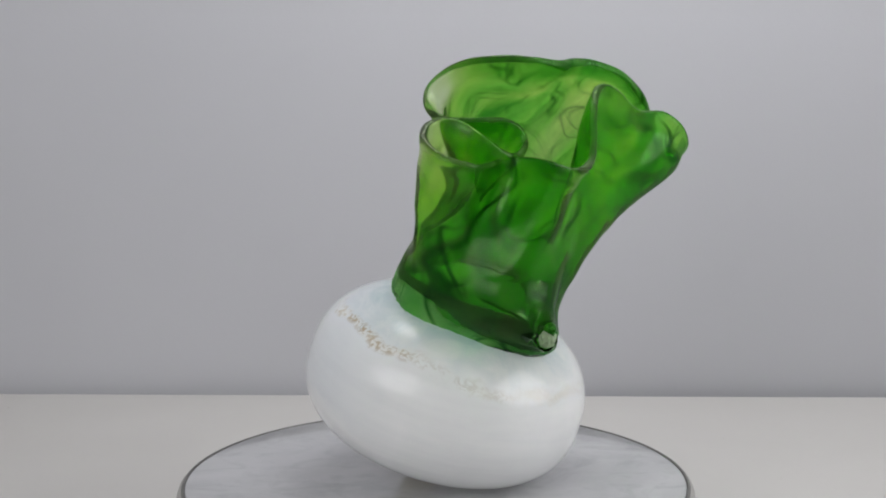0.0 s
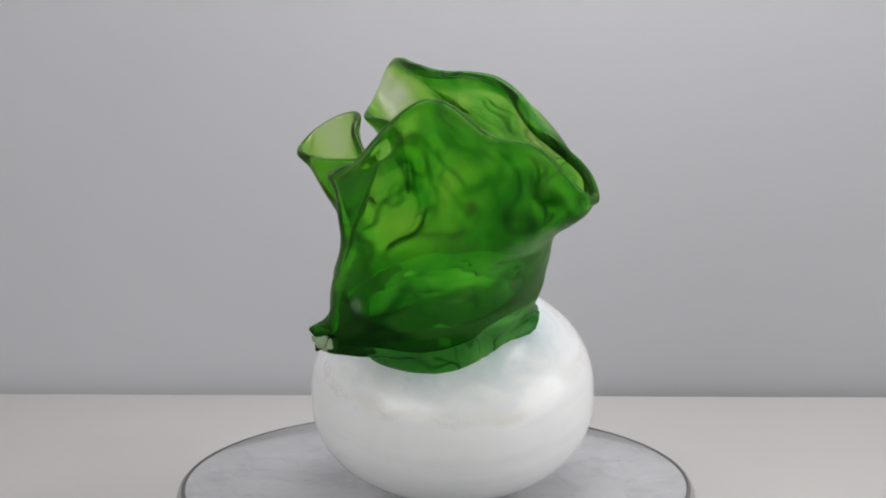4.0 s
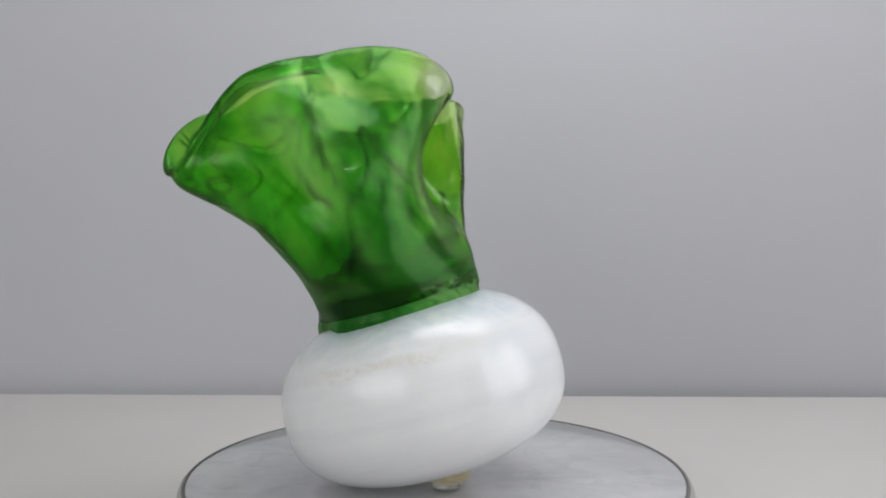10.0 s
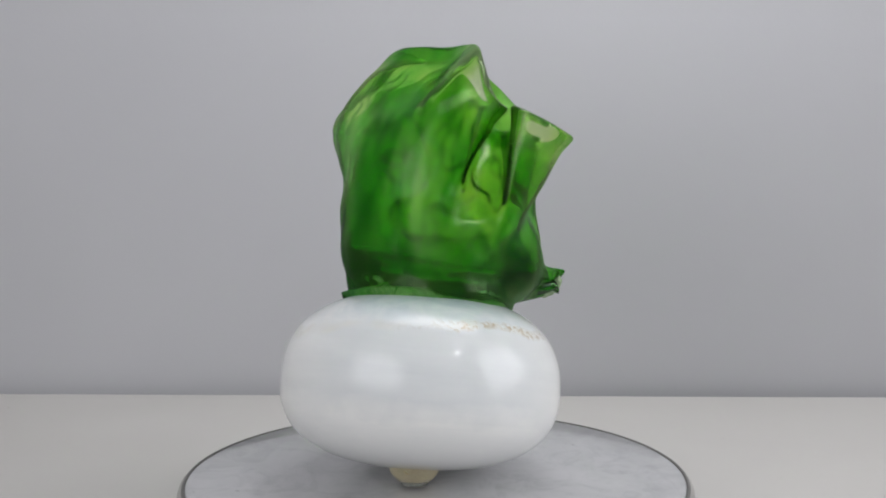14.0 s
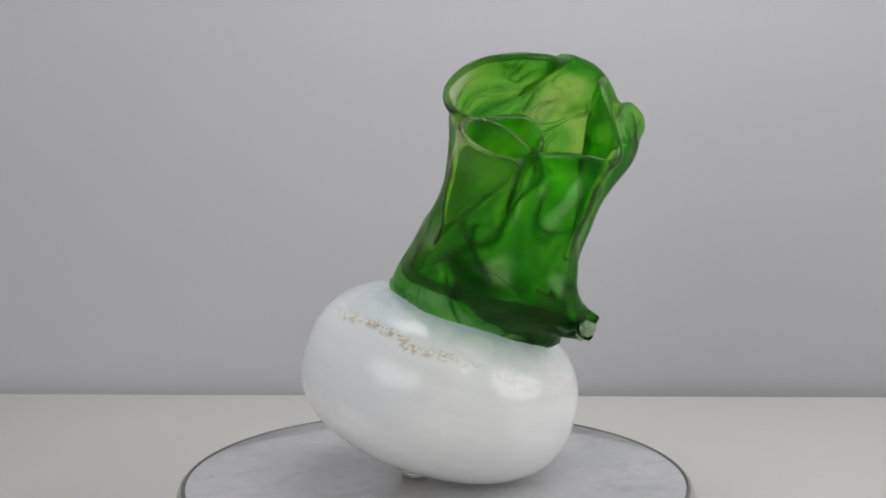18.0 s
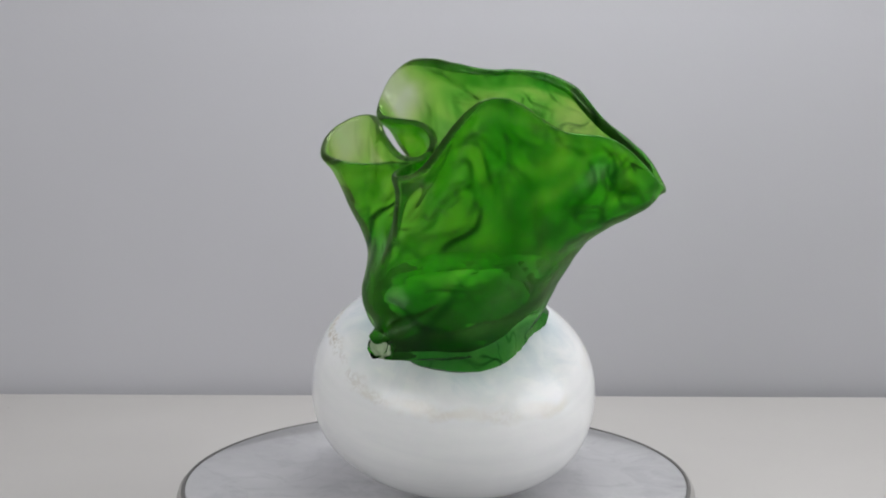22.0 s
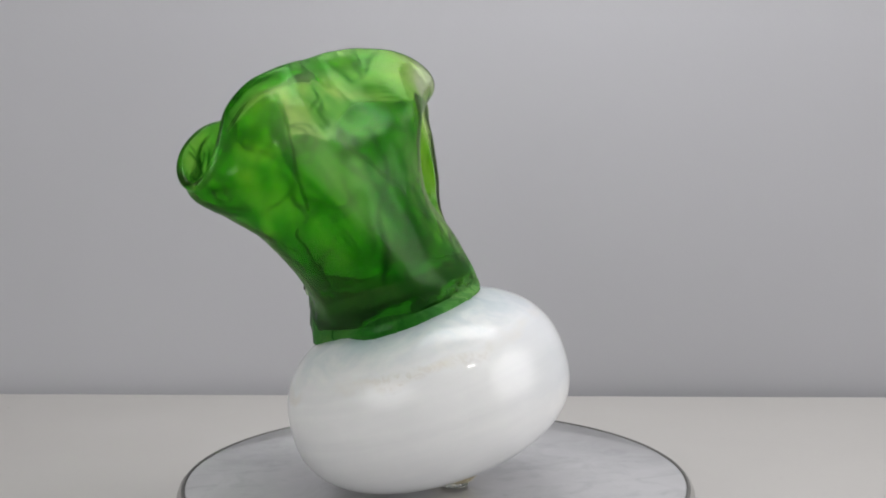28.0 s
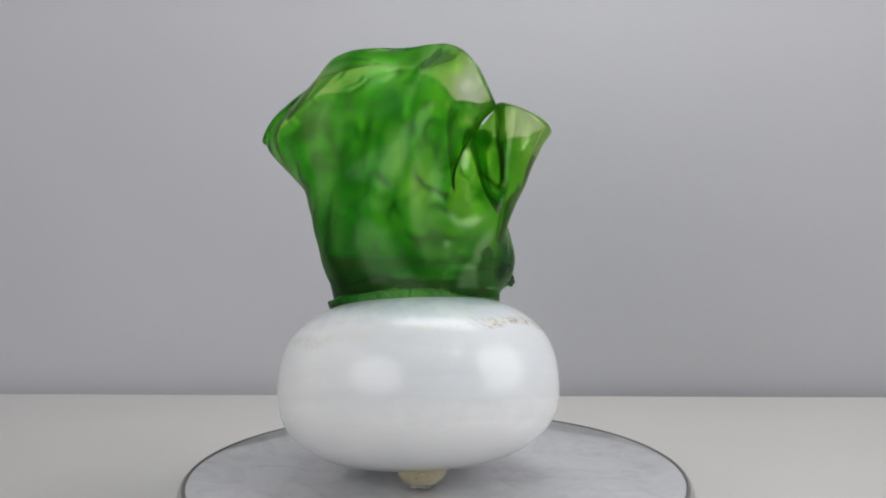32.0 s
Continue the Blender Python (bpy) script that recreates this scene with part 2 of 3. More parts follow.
    nt.links.new(m2.outputs[0], out.inputs["Surface"])
    return m


def tinted_glass(name, col, milky, rough=0.05):
    m, nt, b, out = mat(name)
    v = coords(nt)
    lo = tuple(c * 0.8 for c in col)
    c = ramp(nt, noise_tex(nt, v, 120, 3), (0.35, lo), (0.65, col))
    nt.links.new(c, b.inputs["Base Color"])
    b.inputs["Roughness"].default_value = rough
    b.inputs["Transmission Weight"].default_value = 1 - milky
    b.inputs["IOR"].default_value = 1.45
    nt.links.new(bump(nt, noise_tex(nt, v, 260, 3), 0.5, 0.001), b.inputs["Normal"])
    return m


M_WALL, M_ROOM, M_TABLE, M_STONE = wall_paint(), room_paint(), table_white(), stone_grey()
M_TRIM = plain("dark_rubber_edging", (0.13, 0.127, 0.12), 0.5)
M_SIDE = plain("taupe_platter_side", (0.36, 0.35, 0.33), 0.5)
M_BASE = plain("black_plastic", (0.03, 0.03, 0.03), 0.45)
M_FLOOR = plain("grey_carpet", (0.28, 0.27, 0.26), 0.95, scale=400)
M_LEG = plain("white_painted_steel", (0.7, 0.7, 0.7), 0.4)
M_OPAL, M_GREEN = opal_white(), green_glass()
M_AMBER = tinted_glass("amber_glass", (0.90, 0.76, 0.44), 0.3)
M_CLEAR = tinted_glass("clear_glass", (0.85, 0.88, 0.82), 0.03)
M_TIP = tinted_glass("pale_green_tip_glass", (0.56, 0.76, 0.44), 0.55, 0.12)


# ---- mesh helpers ----
def finish(bm, name, material, smooth=True):
    me = bpy.data.meshes.new(name)
    bmesh.ops.recalc_face_normals(bm, faces=bm.faces)
    bm.to_mesh(me)
    bm.free()
    me.materials.append(material)
    if smooth:
        me.polygons.foreach_set("use_smooth", [True] * len(me.polygons))
    return me


def part(name, bm, material, parent=None, label="", smooth=True):
    ob = new(name, finish(bm, name, material, smooth))
    ob.parent = parent
    if label:
        tagged(ob, label)
    return ob


def box(lo, hi, bevel=0.0):
    bm = bmesh.new()
    bmesh.ops.create_cube(bm, size=1)
    for v in bm.verts:
        v.co = Vector([(a + b) / 2 + c * (b - a) for a, b, c in zip(lo, hi, v.co)])
    if bevel:
        bmesh.ops.bevel(bm, geom=bm.edges[:], offset=bevel, segments=3, affect="EDGES", profile=0.5)
    return bm


def lathe(profile, seg=96, m=None):
    """Turn (radius, height) pairs about z."""
    bm = bmesh.new()
    rings = []
    for r, z in profile:
        if r < 1e-6:
            rings.append([bm.verts.new((0, 0, z))])
        else:
            rings.append([bm.verts.new((r * math.cos(2 * math.pi * k / seg), r * math.sin(2 * math.pi * k / seg), z)) for k in range(seg)])
    for a, b in zip(rings, rings[1:]):
        for k in range(seg):
            j = (k + 1) % seg
            if len(a) == 1 and len(b) > 1:
                bm.faces.new((a[0], b[j], b[k]))
            elif len(b) == 1 and len(a) > 1:
                bm.faces.new((a[k], a[j], b[0]))
            elif len(a) > 1:
                bm.faces.new((a[k], a[j], b[j], b[k]))
    if m is not None:
        bm.transform(m)
    return bm


# ---- the room ----
BACK = math.degrees(math.atan2(0.3212 - 0.3389, 0.6787))   # the table stands a little askew
turn = Matrix.Translation((0, 0.3258, 0)) @ pose(0, 0, 0, 0, 0, BACK)


def structure(name, bm, material, label, m=None):
    if m is not None:
        bm.transform(m)
    return tagged(part(name, bm, material, None, smooth=False), label, name.split("_")[0], kind="structure")


structure("wall_back", box((-2.2, 0.012, -0.80), (2.2, 0.13, 2.0)), M_WALL, "matt pale grey wall behind the white table", turn)
structure("wall_left", box((-2.2, -3.0, -0.80), (-2.08, 0.5, 2.0)), M_ROOM, "plain white painted room wall")
structure("wall_right", box((2.08, -3.0, -0.80), (2.2, 0.3, 2.0)), M_ROOM, "plain white painted room wall")
structure("wall_front", box((-2.2, -3.12, -0.80), (2.2, -3.0, 2.0)), M_ROOM, "plain white painted wall behind the camera")
structure("ceiling", box((-2.3, -3.2, 2.0), (2.3, 0.7, 2.1)), M_ROOM, "plain white ceiling")
structure("floor", box((-2.3, -3.2, -0.90), (2.3, 0.7, -0.80)), M_FLOOR, "grey carpet floor")


# ---- the table ----
def table():
    root = new("table")
    root.matrix_basis = turn
    part("tabletop", box((-1.0, -0.75, TABLE_Z - 0.03), (1.0, 0.0, TABLE_Z), 0.002), M_TABLE, root)
    for x in (-0.94, 0.94):
        for y in (-0.70, -0.06):
            part("leg", box((x - 0.025, y - 0.025, -0.80), (x + 0.025, y + 0.025, TABLE_Z - 0.03), 0.003), M_LEG, root)
    return tagged(root, "plain white laminate table set against the wall", "table")


table()


# ---- the turntable ----
def turntable():
    root = tagged(new("turntable"), "round motorised turntable with a grey stone-look platter and dark rim", "turntable")
    root.location = (0, 0, TABLE_Z)
    part("base", lathe([(0, 0), (0.098, 0), (0.102, 0.003), (0.100, 0.018), (0.096, 0.021), (0, 0.021)], 64), M_BASE, root, "black plastic base")
    platter = new("platter", finish(lathe([(0, -0.011), (0.1480, -0.011), (0.1525, -0.0085), (0.1538, -0.005), (0.1528, -0.0022), (0.1512, -0.0010)], 160), "platter", M_SIDE))
    platter.parent = root
    platter.location = (0, 0, -TABLE_Z)
    part("platter_top", lathe([(0, 0), (0.05, 0), (0.10, 0), (0.1482, 0.0), (0.1490, -0.0004), (0.1490, -0.0015)], 160), M_STONE, platter, "grey mottled stone-look top")
    part("edging", lathe([(0.1488, -0.0016), (0.1492, 0.0002), (0.1500, 0.0004), (0.1508, 0.0), (0.1514, -0.0014), (0.1500, -0.003), (0.1488, -0.0016)], 160), M_TRIM, platter, "thin dark grey edging")
    return platter


platter = turntable()

# ---- the glass vase, in the pose that it has at the start ----
AXIS = Vector((0.2858, -0.092, 1.0)).normalized()
EX = (Vector((1, 0, 0)) - AXIS.x * AXIS).normalized()
EY = AXIS.cross(EX)
CENTRE = Vector((0.0057, 0.0087, 0.0560))
LEAN = Matrix.Translation(CENTRE) @ Matrix((EX, EY, AXIS)).transposed().to_4x4()

# the lip's course (x, y, z), lobe by lobe, and the bearing on the neck from which each stretch rises
SPOON_BACK = [(0.1486, 0.0459, 0.1867), (0.1374, 0.0537, 0.1900), (0.1294, 0.0441, 0.2103), (0.1236, 0.0190, 0.2252)]
TALL_LOBE = [(0.1090, 0.0187, 0.2431), (0.0833, 0.0103, 0.2498), (0.0693, -0.0200, 0.2486), (0.0497, -0.0281, 0.2545), (0.0244, -0.0275, 0.2545),
    (0.0025, -0.0276, 0.2457), (-0.0068, -0.0299, 0.2324)]
INNER_CURL = [(-0.0016, -0.0380, 0.2219), (0.0123, -0.0443, 0.2192), (0.0315, -0.0393, 0.2208), (0.0462, -0.0341, 0.2181), (0.0519, -0.0361, 0.2067),
    (0.0456, -0.0450, 0.1997), (0.0348, -0.0532, 0.2036), (0.0223, -0.0521, 0.2164)]
POCKET = [(0.0079, -0.0453, 0.2219), (-0.0054, -0.0506, 0.2203), (-0.0084, -0.0662, 0.2127), (0.0030, -0.0787, 0.2036)]
FRONT_LIP = [(0.0209, -0.0837, 0.2008), (0.0269, -0.0674, 0.1968), (0.0352, -0.0471, 0.1983), (0.0513, -0.0477, 0.1995), (0.0657, -0.0707, 0.1996),
    (0.0765, -0.0795, 0.1953)]
FRONT_HUMP = [(0.0877, -0.0670, 0.1995), (0.0869, -0.0507, 0.2218), (0.0898, -0.0293, 0.2399), (0.1039, -0.0141, 0.2347)]
SPOON_FRONT = [(0.1161, -0.0000, 0.2157), (0.1338, 0.0194, 0.2201), (0.1513, 0.0300, 0.2019)]
LIP = np.array(SPOON_BACK + TALL_LOBE + INNER_CURL + POCKET + FRONT_LIP + FRONT_HUMP + SPOON_FRONT)
BEARING = (19.5, 37.2, 51.4, 79.8, 101.0, 132.2, 145.3, 164.8, 177.4, 187.9, 195.3, 199.5, 210.0, 218.1, 227.3, 243.5, 253.3, 268.7, 281.5, 299.3, 315.2, 329.5, 349.0, 361.5)
SPREAD = (
    (0.0495, -0.0014, 0.0000, -0.0000, 0.0000, -0.0000, 0.0000),
    (0.0568, -0.0031, 0.0029, -0.0281, 0.0004, -0.0111, -0.0024, 0.0089, 0.0010, 0.0001, -0.0021, 0.0012, -0.0001, -0.0001, -0.0005),
    (0.0563, 0.0147, -0.0087, -0.0031, 0.0078, -0.0039, 0.0030, 0.0022, 0.0082, 0.0037, -0.0087, 0.0016, 0.0014, -0.0004, -0.0009, -0.0003, 0.0013),
    (0.0538, 0.0178, 0.0095, -0.0018, 0.0171, 0.0032, 0.0045, -0.0063, 0.0081, 0.0066, -0.0123, -0.0004, 0.0028, -0.0028, 0.0024, 0.0032, 0.0021))
RISE = (
    (0.0000, 0.0000, 0.0000, 0.0000, 0.0000),
    (0.0248, -0.0001, 0.0028, -0.0024, -0.0024, 0.0004, -0.0002),
    (0.0518, 0.0133, 0.0217, -0.0030, -0.0025, -0.0001, 0.0007, 0.0002, -0.0013),
    (0.0699, 0.0172, 0.0347, -0.0026, -0.0046, -0.0010, -0.0000, 0.0003, -0.0023))
FOLD = (0.0, 0.05, 0.28, 0.66)    # how far the lip's folds reach down into the four rings below it


def closed_spline(c, m):
    """Closed cubic B-spline on the row of control points c, m points a stretch."""
    t = (np.arange(m) / m)[None, :, None]
    k = len(c)
    e = np.concatenate([c[-1:], c, c[:2]])
    a, b, d, f = (e[i:i + k][:, None] for i in range(4))
    return ((a * (1 - t) ** 3 + b * (3 * t ** 3 - 6 * t * t + 4) + d * (-3 * t ** 3 + 3 * t * t + 3 * t + 1) + f * t ** 3) / 6).reshape(-1, c.shape[1])


def harmonics(c, f):
    r = np.full_like(f, c[0])
    for k in range(1, len(c) // 2 + 1):
        r = r + c[2 * k - 1] * np.cos(k * f) + c[2 * k] * np.sin(k * f)
    return r


def smooth_round(c, width):
    """The closed row of points c, smoothed by a bell of that width."""
    k = len(c)
    d = np.minimum(np.arange(k), k - np.arange(k))
    g = np.exp(-(d / width) ** 2 / 2)
    g /= g.sum()
    return np.stack([np.roll(g, i) for i in range(k)]) @ c


def flared_top():
    """Shell of the green top: outer and inner wall, rounded lip, thick floor."""
    m, nv = 12, 72
    lip = closed_spline(LIP, m)
    n = len(lip)
    x = np.arange(n) / n * 24
    f = np.interp(x, np.arange(-24, 48), np.concatenate([np.array(BEARING) + q for q in (-360, 0, 360)]))
    f = np.radians(smooth_round((f - 15 * x)[:, None], n / 40)[:, 0] + 15 * x)
    ax, ex, ey = (np.array(a) for a in (AXIS, EX, EY))
    way = np.cos(f)[:, None] * ex + np.sin(f)[:, None] * ey
    foot = np.array(CENTRE) + ax * 0.0532 + 0.0033 * ex + -0.0033 * ey
    fold = lip - smooth_round(lip, n / 15)
    fold = fold - (fold @ ax)[:, None] * ax
    rings = [foot + way * harmonics(r, f)[:, None] + ax * harmonics(a, f)[:, None] + k * fold for r, a, k in zip(SPREAD, RISE, FOLD)] + [lip]
    vv = np.linspace(0, 1, nv)
    s = sum(p[:, None] * (math.comb(4, j) * vv ** j * (1 - vv) ** (4 - j))[None, :, None] for j, p in enumerate(rings))
    # the lip's folds die out below it
    for j in range(1, nv - 1):
        w = n / 12 * min(1.0, max(0.0, (0.97 - vv[j]) / 0.45))
        if w > 0.3:
            a = smooth_round(s[:, j], w)
            s[:, j] = 2 * a - smooth_round(a, w)   # smooths without shrinking
    # the drawn-out spout near the neck
    tip, heel = np.array((0.0645, -0.0868, 0.1116)), np.array((0.0609, -0.0730, 0.0969))
    df = (f - math.radians(299) + np.pi) % (2 * np.pi) - np.pi
    k0 = int(np.argmin(abs(df)))
    v_heel, v_tip = 0.02, 0.115
    mix = np.clip((vv - v_heel) / (v_tip - v_heel), 0, 1)
    j_end = [int(np.argmin(abs(vv - q))) for q in np.clip(vv, v_heel, v_tip)]
    drawn = heel * (1 - mix[:, None]) + tip * mix[:, None] - s[k0, j_end]
    beyond = np.where(vv > v_tip, (vv - v_tip) / 0.18, np.minimum(0, vv - v_heel) / 0.05)
    dist = np.sqrt((df / np.where(df < 0, 0.33, 0.50))[:, None] ** 2 + beyond[None, :] ** 2 + 0.03)
    s = s + (np.exp(-1.5 * (dist - 0.173)) * np.clip(0.42 + vv / 0.035, 0, 1)[None, :])[..., None] * drawn[None]
    # a skirt that follows the bulb below the neck ring
    slope = s[:, 3] - s[:, 0]
    slope = slope / np.linalg.norm(slope, axis=1, keepdims=True) + ax
    slope = slope - way * np.minimum(0, (slope * way).sum(1, keepdims=True))
    skirt = s[:, 0] - slope / np.linalg.norm(slope, axis=1, keepdims=True) * 0.0068 - way * 0.0004
    # beside the spout the foot bulges and reaches further down the bulb, at the back it ends in a square edge
    front = np.exp(-(((np.degrees(f) - 328 + 180) % 360 - 180) / 47) ** 4)[:, None]
    belly = front * (np.clip((0.20 - vv) / 0.20, 0, 1) ** 2 * (1 - 0.35 * np.exp(-(vv / 0.03) ** 2)))[None, :]
    skirt = skirt + way * (0.0050 * front - 0.0006) - ax * 0.0030 * front
    plumb = np.exp(-((np.degrees(f) % 360 - 74) / 26) ** 4)[:, None]
    short = np.exp(-((((np.degrees(f) - 55) + 180) % 360 - 180) / 60) ** 4)[:, None]
    slim = np.exp(-((((np.degrees(f) - 22) + 180) % 360 - 180) / 36) ** 4)[:, None]
    skirt = skirt + way * (0.0026 * plumb - 0.0036 * slim)
    s = s + way[:, None] * (0.0062 * belly + (0.0042 * plumb - 0.0036 * slim) * np.clip((0.10 - vv) / 0.10, 0, 1)[None, :])[..., None]
    turn_in = 0.42 * s[:, 0] + 0.58 * skirt + way * 0.0016 * front
    skirt = np.stack([skirt, turn_in], axis=1)
    s = np.concatenate([skirt, s], axis=1)
    vv = np.concatenate([[0.0, 0.0], vv])
    n, w = s.shape[:2]
    du = np.roll(s, -1, 0) - np.roll(s, 1, 0)
    dv = np.gradient(s, axis=1)
    nor = np.cross(du, dv)
    nor /= np.linalg.norm(nor, axis=2, keepdims=True) + 1e-12
    if (nor[:, 10] * (s[:, 10] - s[:, 10].mean(0))).sum() < 0:
        nor = -nor
    # the hand-worked wall is uneven: long soft ripples and small lumps, rougher by the broken lower rim
    lumps = np.array([[noise.noise(Vector(p) * 55) * 0.0011 + noise.noise(Vector(p) * 130) * 0.00025 for p in row] for row in s])
    edge = np.array([[noise.noise(Vector(p) * 260) + 0.6 * noise.noise(Vector(p) * 520) for p in row[:5]] for row in s])
    scar = np.exp(-((np.degrees(f) % 360 - 140) / 20) ** 2)[:, None] * np.exp(-((vv - 0.05) / 0.035) ** 2)
    lumps[:, :12] += np.array([[noise.noise(Vector((7 * a, 90 * q, 0))) + 0.5 * noise.noise(Vector((26 * a, 150 * q, 5))) for q in vv[:12]] for a in f]) * 0.0016 * scar[:, :12]
    lumps[:, :5] += edge * np.array([0.0006, 0.0006, 0.0005, 0.0003, 0.0002])
    s[:, 0] += ax * (edge[:, :1] * 0.0008)
    # one pleat runs up from beside the spout
    dp = (f[:, None] - np.radians(314 + 26 * vv)[None, :] + np.pi) % (2 * np.pi) - np.pi
    rows = np.clip(vv / 0.12, 0, 1) * np.clip((0.85 - vv) / 0.3, 0, 1)
    line = np.exp(-(dp / 0.06) ** 2) * np.clip(vv / 0.05, 0, 1) * np.clip((0.55 - vv) / 0.2, 0, 1)
    crease = np.exp(-(dp / 0.15) ** 2) * rows
    lumps += -0.0018 * crease + 0.0014 * np.exp(-((dp - 0.30) / 0.15) ** 2) * rows
    s = s + nor * lumps[..., None]
    b = np.degrees(f) % 360
    rolled = np.exp(-((b - 85) / 38) ** 2)[:, None]
    thick = 0.0026 + (0.0020 + 0.0024 * rolled) * np.exp(-((1 - vv) / 0.035) ** 2) + 0.0012 * (1 - vv) ** 2
    thick = (thick + 0.0085 * np.exp(-((vv - 0.09) / 0.08) ** 2))[..., None]   # the wall swells into the cup's round bottom
    bead = 0.0021 * np.exp(-((1 - vv) / 0.022) ** 2)[None, :, None]
    outer = s + nor * bead
    inner = s - nor * (thick - bead)
    # by the spout the cup's floor lies lower
    inner = inner - ax * (0.009 * front * np.clip((0.30 - vv) / 0.19, 0, 1)[None, :])[..., None]
    # rounded lip between the two walls
    c = (outer[:, -1] + inner[:, -1]) / 2
    half = (outer[:, -1] - inner[:, -1]) / 2
    rise = dv[:, -1] / (np.linalg.norm(dv[:, -1], axis=1, keepdims=True) + 1e-12) * np.linalg.norm(half, axis=1, keepdims=True)
    arc = np.stack([c + half * math.cos(a) + rise * math.sin(a) for a in np.linspace(0, math.pi, 8)[1:-1]], axis=1)
    j_floor = 9
    down = inner[:, j_floor:][:, ::-1]
    hub = down[:, -1].mean(0) + ax * 0.003
    floor = np.stack([down[:, -1] * (1 - q) + hub * q - ax * 0.0045 * math.sin(q * 1.5) for q in (0.04, 0.09, 0.16, 0.26, 0.4, 0.6, 0.8)], axis=1)
    grid = np.concatenate([outer, arc, down, floor], axis=1)
    W = grid.shape[1]
    low_hub = skirt[:, 0].mean(0)
    verts = [tuple(p) for p in grid.reshape(-1, 3)] + [tuple(hub - ax * 0.0045), tuple(low_hub)]
    faces = []
    for i in range(n):
        j = (i + 1) % n
        for k in range(W - 1):
            faces.append((i * W + k, j * W + k, j * W + k + 1, i * W + k + 1))
        faces.append((i * W + W - 1, j * W + W - 1, n * W))
        faces.append((j * W, i * W, n * W + 1))
    me = bpy.data.meshes.new("flared_top")
    me.from_pydata(verts, [], faces)
    me.materials.append(M_GREEN)
    me.polygons.foreach_set("use_smooth", [True] * len(faces))
    # where the glass runs out nearly colourless: the ends of the tall lobe and of the pocket
    at = me.attributes.new("clear", "FLOAT", "POINT")
    along = 1.1 * np.exp(-((b - 152) / 20) ** 2) + 0.9 * np.exp(-((b - 226) / 20) ** 2) + 0.25 * np.exp(-((b - 62) / 12) ** 2) + 0.6 * np.exp(-((b - 302) / 13) ** 2)
    vg = np.concatenate([vv, np.ones(arc.shape[1]), vv[j_floor:][::-1], np.zeros(floor.shape[1])])
    up = np.clip((vg - 0.74) / 0.22, 0, 1)
    up = up * up * (3 - 2 * up)
    cl = np.clip(along, 0, 1)[:, None] * up[None, :] * 0.95
    # the sheets of the inner curl were drawn out thin and pale
    curl = np.clip((x - 7.6) / 0.8, 0, 1) * np.clip((13.2 - x) / 0.8, 0, 1)
    cl = np.maximum(cl, 0.8 * curl[:, None] * (np.clip((vg - 0.30) / 0.15, 0, 1) * np.clip((0.975 - vg) / 0.01, 0, 1))[None, :])
    cl = cl * (1 - rolled * np.clip((vg - 0.955) / 0.02, 0, 1)[None, :])
    low = np.clip((vg - 0.12) / 0.12, 0, 1) * np.clip((0.86 - vg) / 0.22, 0, 1)
    milk = 0.85 * np.exp(-((b - 138) / 36) ** 2)[:, None] * low[None, :]
    side = np.clip((vg - 0.30) / 0.2, 0, 1) * np.clip((0.97 - vg) / 0.1, 0, 1)
    milk = np.maximum(milk, 0.75 * np.exp(-((b - 78) / 20) ** 2)[:, None] * side[None, :])
    mk = me.attributes.new("milk", "FLOAT", "POINT")
    mk.data.foreach_set("value", np.concatenate([milk.ravel(), [0, 0]]).astype(np.float32))
    at.data.foreach_set("value", np.concatenate([cl.ravel(), [0, 0]]).astype(np.float32))
    inside = np.concatenate([np.zeros(len(vv) + arc.shape[1]), np.clip((0.95 - vv[j_floor:][::-1]) / 0.03, 0, 1), np.ones(floor.shape[1])])
    # beside the spout the solid foot is as dark as the cup above it
    solid = np.maximum(front, short) * np.clip((0.13 - vg) / 0.03, 0, 1)[None, :]
    solid[:, :len(vv)] = np.maximum(solid[:, :len(vv)], line)
    wa = me.attributes.new("wall", "FLOAT", "POINT")
    wa.data.foreach_set("value", np.concatenate([np.tile(np.clip((0.95 - vg) / 0.05, 0, 1), n), [1, 1]]).astype(np.float32))
    so = me.attributes.new("solid", "FLOAT", "POINT")
    so.data.foreach_set("value", np.concatenate([solid.ravel(), [0, 0]]).astype(np.float32))
    # the back of the tall lobe was tooled: its face is satin, not clear
    satin = np.zeros((n, W))
    satin[:, :len(vv)] = np.clip((b - 30) / 40, 0, 1)[:, None] * np.clip((200 - b) / 25, 0, 1)[:, None] * np.clip((0.95 - vv) / 0.12, 0, 1)[None, :]
    sat = me.attributes.new("satin", "FLOAT", "POINT")
    sat.data.foreach_set("value", np.concatenate([satin.ravel(), [0, 0]]).astype(np.float32))
    swirl = f[:, None] + 0.7 * vg[None, :]
    lay = np.stack([np.cos(swirl), np.sin(swirl), 0.45 * vg[None, :] * np.ones((n, 1))], axis=2).reshape(-1, 3)
    dr = me.attributes.new("drawn", "FLOAT_VECTOR", "POINT")
    dr.data.foreach_set("vector", np.concatenate([lay, np.zeros((2, 3))]).astype(np.float32).ravel())
    inn = me.attributes.new("inside", "FLOAT", "POINT")
    inn.data.foreach_set("value", np.concatenate([np.tile(inside, n), [1, 0]]).astype(np.float32))
    th = me.attributes.new("thick", "FLOAT", "POINT")
    dp = np.maximum(np.clip(1 - vg / 0.6, 0, 1), 0.12 * np.clip((vg - 0.955) / 0.03, 0, 1))[None, :] * np.ones((n, 1))
    dp = np.maximum(dp, 0.8 * rolled * np.clip((vg - 0.95) / 0.03, 0, 1)[None, :])
    dp = dp * (1 - 0.8 * cl)
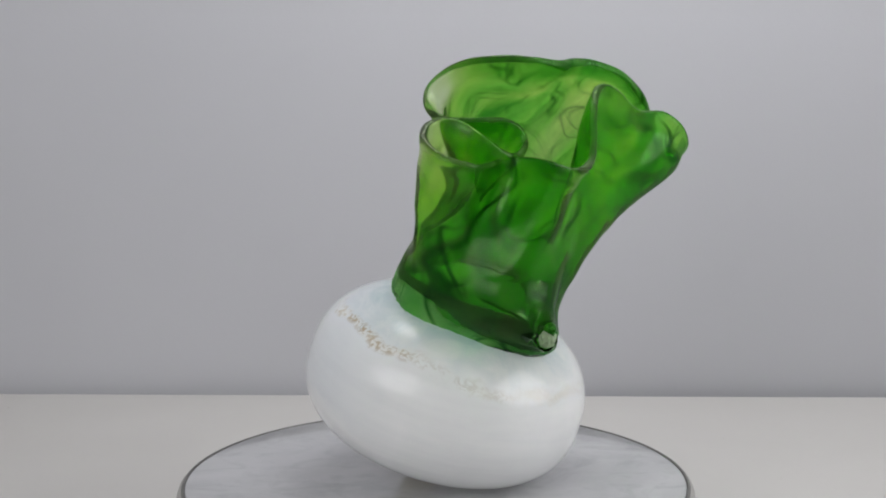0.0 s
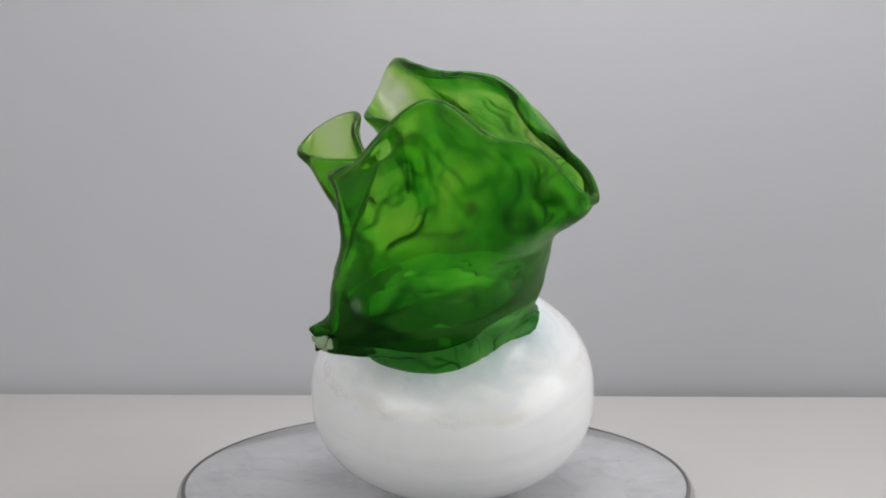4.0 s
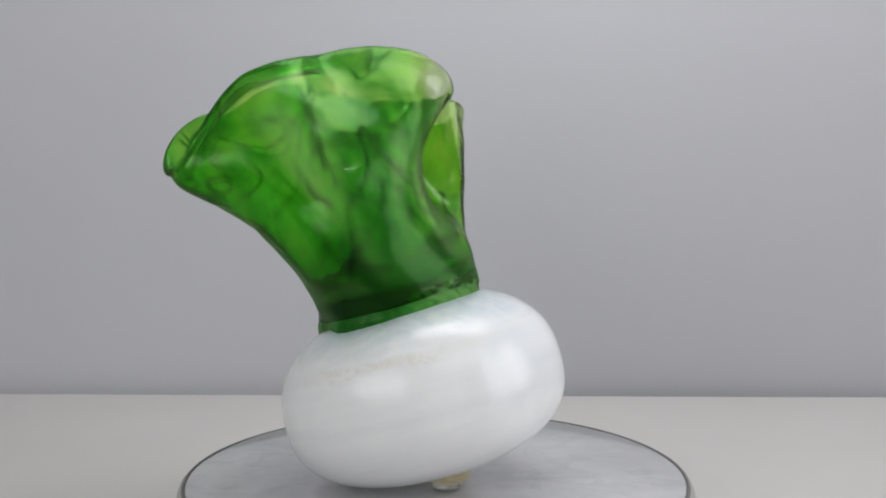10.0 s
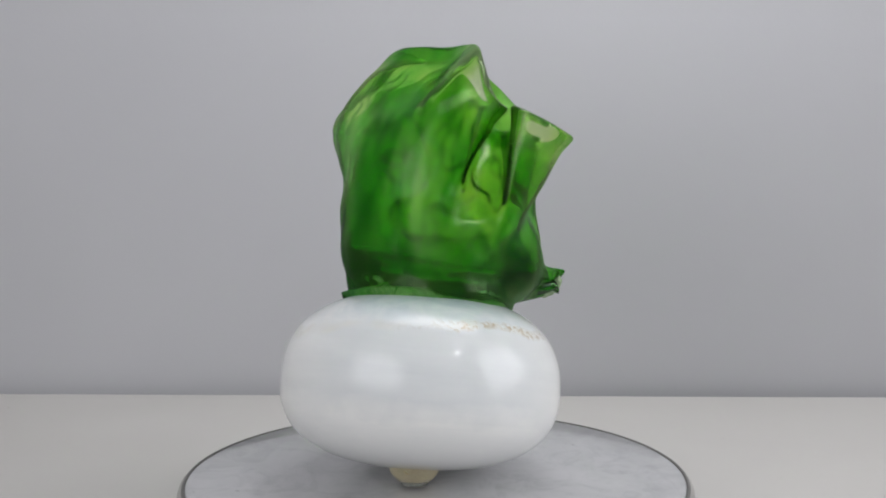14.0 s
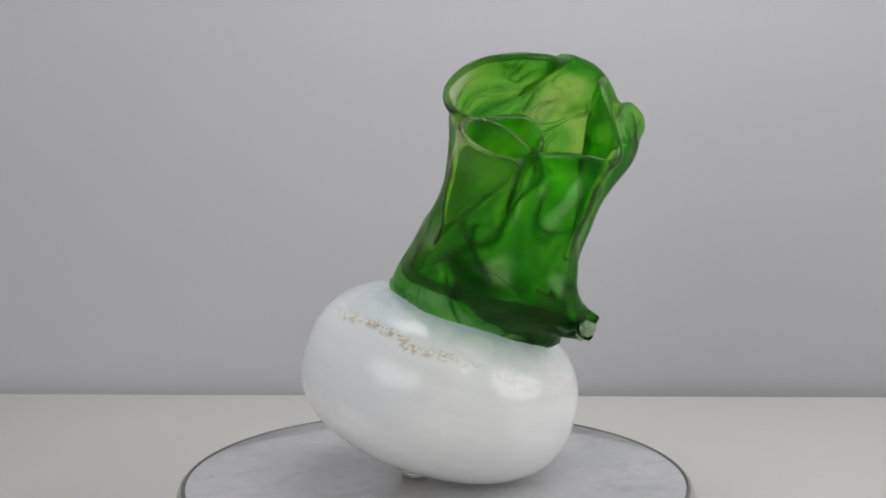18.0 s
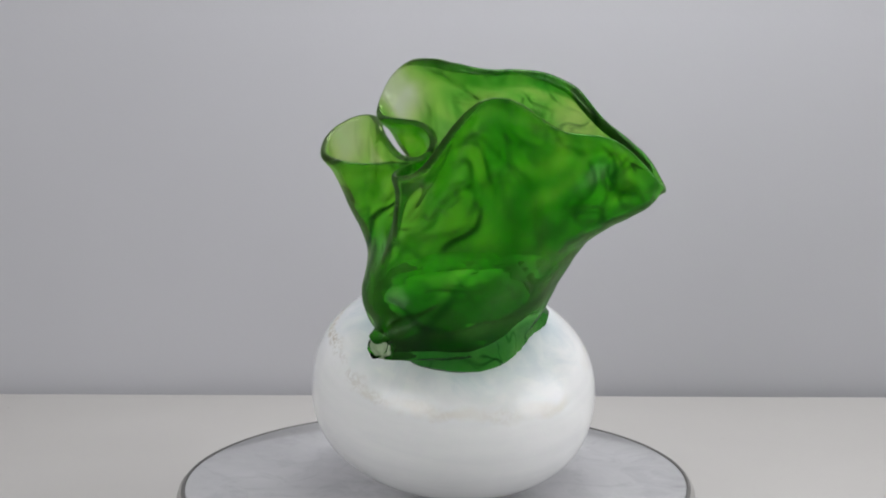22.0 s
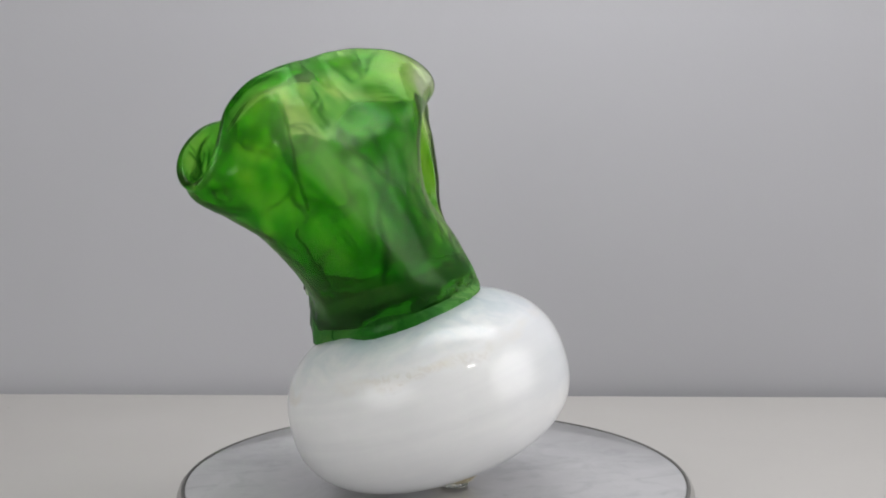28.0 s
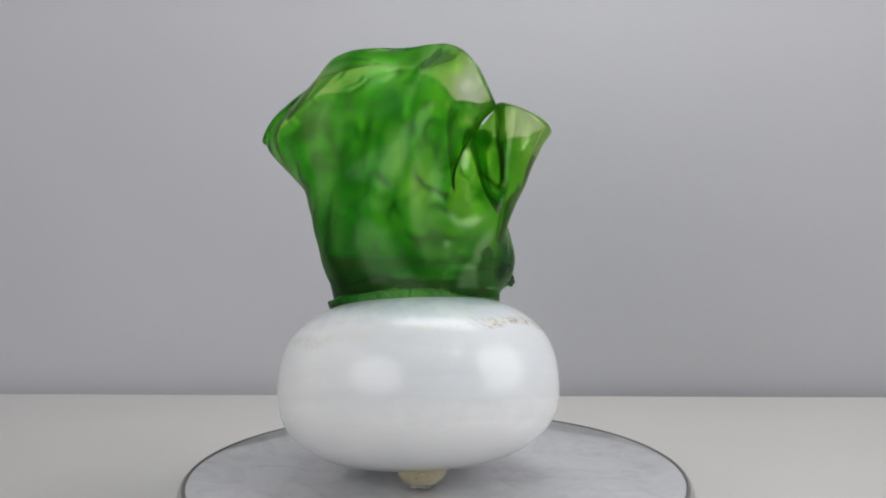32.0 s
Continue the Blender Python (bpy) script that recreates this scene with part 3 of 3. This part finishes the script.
    # light entering the solid foot, painted as paler tint patches below the cup's floor
    painted_foot_light = np.clip((0.11 - vg) / 0.02, 0, 1)[None, :] * np.clip(0.5 + np.sin(3 * f + 0.4) * 0.35 + np.sin(11 * f) * 0.25, 0, 1)[:, None] * (1 - 0.9 * front) * (1 - 0.8 * plumb)
    dp = dp * (1 - 0.75 * painted_foot_light)
    dp[:, :len(vv)] = np.maximum(dp[:, :len(vv)], line)
    th.data.foreach_set("value", np.concatenate([dp.ravel(), [1, 1]]).astype(np.float32))
    return me, tip, heel


def bulb_mesh():
    """Squat, slightly square-shouldered ball in its own axes."""
    bm = bmesh.new()
    seg, rows = 128, 64
    e = 2.45

    def sp(x):
        return math.copysign(abs(x) ** (2 / e), x)
    rings = []
    for k in range(1, rows):
        a = -math.pi / 2 + math.pi * k / rows
        r, z = 0.0834 * sp(math.cos(a)), sp(math.sin(a)) * (0.0562 if a > 0 else 0.0490)
        ring = []
        for i in range(seg):
            q = 2 * math.pi * i / seg
            w = 1 + 0.006 * math.sin(2 * q + 0.6) * math.cos(a)
            ring.append(bm.verts.new((r * w * math.cos(q), r * w * math.sin(q), z)))
        rings.append(ring)
    lo, hi = bm.verts.new((0, 0, -0.0490)), bm.verts.new((0, 0, 0.0562))
    for a, b in zip(rings, rings[1:]):
        for i in range(seg):
            bm.faces.new((a[i], a[(i + 1) % seg], b[(i + 1) % seg], b[i]))
    for i in range(seg):
        bm.faces.new((rings[0][(i + 1) % seg], rings[0][i], lo))
        bm.faces.new((rings[-1][i], rings[-1][(i + 1) % seg], hi))
    return bm


def lump(r, seed, amp=0.25, freq=200.0, squash=(1, 1, 1)):
    bm = bmesh.new()
    bmesh.ops.create_icosphere(bm, subdivisions=3, radius=1)
    for v in bm.verts:
        d = v.co.normalized()
        k = 1 + amp * noise.noise(d * freq * r + Vector((seed, 0, 0)))
        v.co = Vector([a * b for a, b in zip(d * r * k, squash)])
    return bm


def vase():
    root = tagged(new("glass_vase"), "blown glass spring-onion vase with white opal bulb and crumpled green top", "vase")
    bulb = part("bulb", bulb_mesh(), M_OPAL, root, "glossy white opal glass bulb with brown flecks")
    bulb.matrix_basis = LEAN
    me, tip, heel = flared_top()
    top = new("flared_top", me)
    top.parent = root
    tagged(top, "translucent green glass top with a folded, curled lip")
    out = Vector(tip) - CENTRE
    out.z = 0
    out.normalize()
    nub = part("spout_tip", lump(0.0078, 3.0, 0.34, 330.0, (0.60, 0.72, 1.12)), M_TIP, root, "rough broken-off pale glass tip", smooth=False)
    lean = (Vector(tip) - Vector(heel)).normalized()
    nub.matrix_basis = Matrix.Translation((Vector(tip) + Vector(heel)) / 2 - out * 0.0024) @ lean.to_track_quat("Z", "Y").to_matrix().to_4x4()
    root_stub = part("root", lathe([(0, 0.020), (0.0150, 0.019), (0.0162, 0.0135), (0.0146, 0.0085), (0.0115, 0.0045), (0.0075, 0.0032), (0, 0.0032)], 48), M_AMBER, root, "amber glass root under the bulb")
    root_stub.location = (-0.0085, 0.0135, 0.0)
    pad = part("root_end", lathe([(0, 0.0034), (0.0070, 0.0034), (0.0082, 0.0022), (0.0080, 0.0006), (0.0065, 0.0), (0, 0.0)], 40), M_CLEAR, root, "clear glass root end")
    pad.location = (-0.0085, 0.0135, 0.0002)
    return root


glass_vase = vase()


# ---- the turning ----
def motions():
    times = [k * 0.5 for k in range(65)]
    walk(platter, [(t, pose(0, 0, -TABLE_Z, 0, 0, -SPIN * t)) for t in times])
    walk(glass_vase, [(t, pose(0, 0, 0, 0, 0, -SPIN * t)) for t in times])


motions()
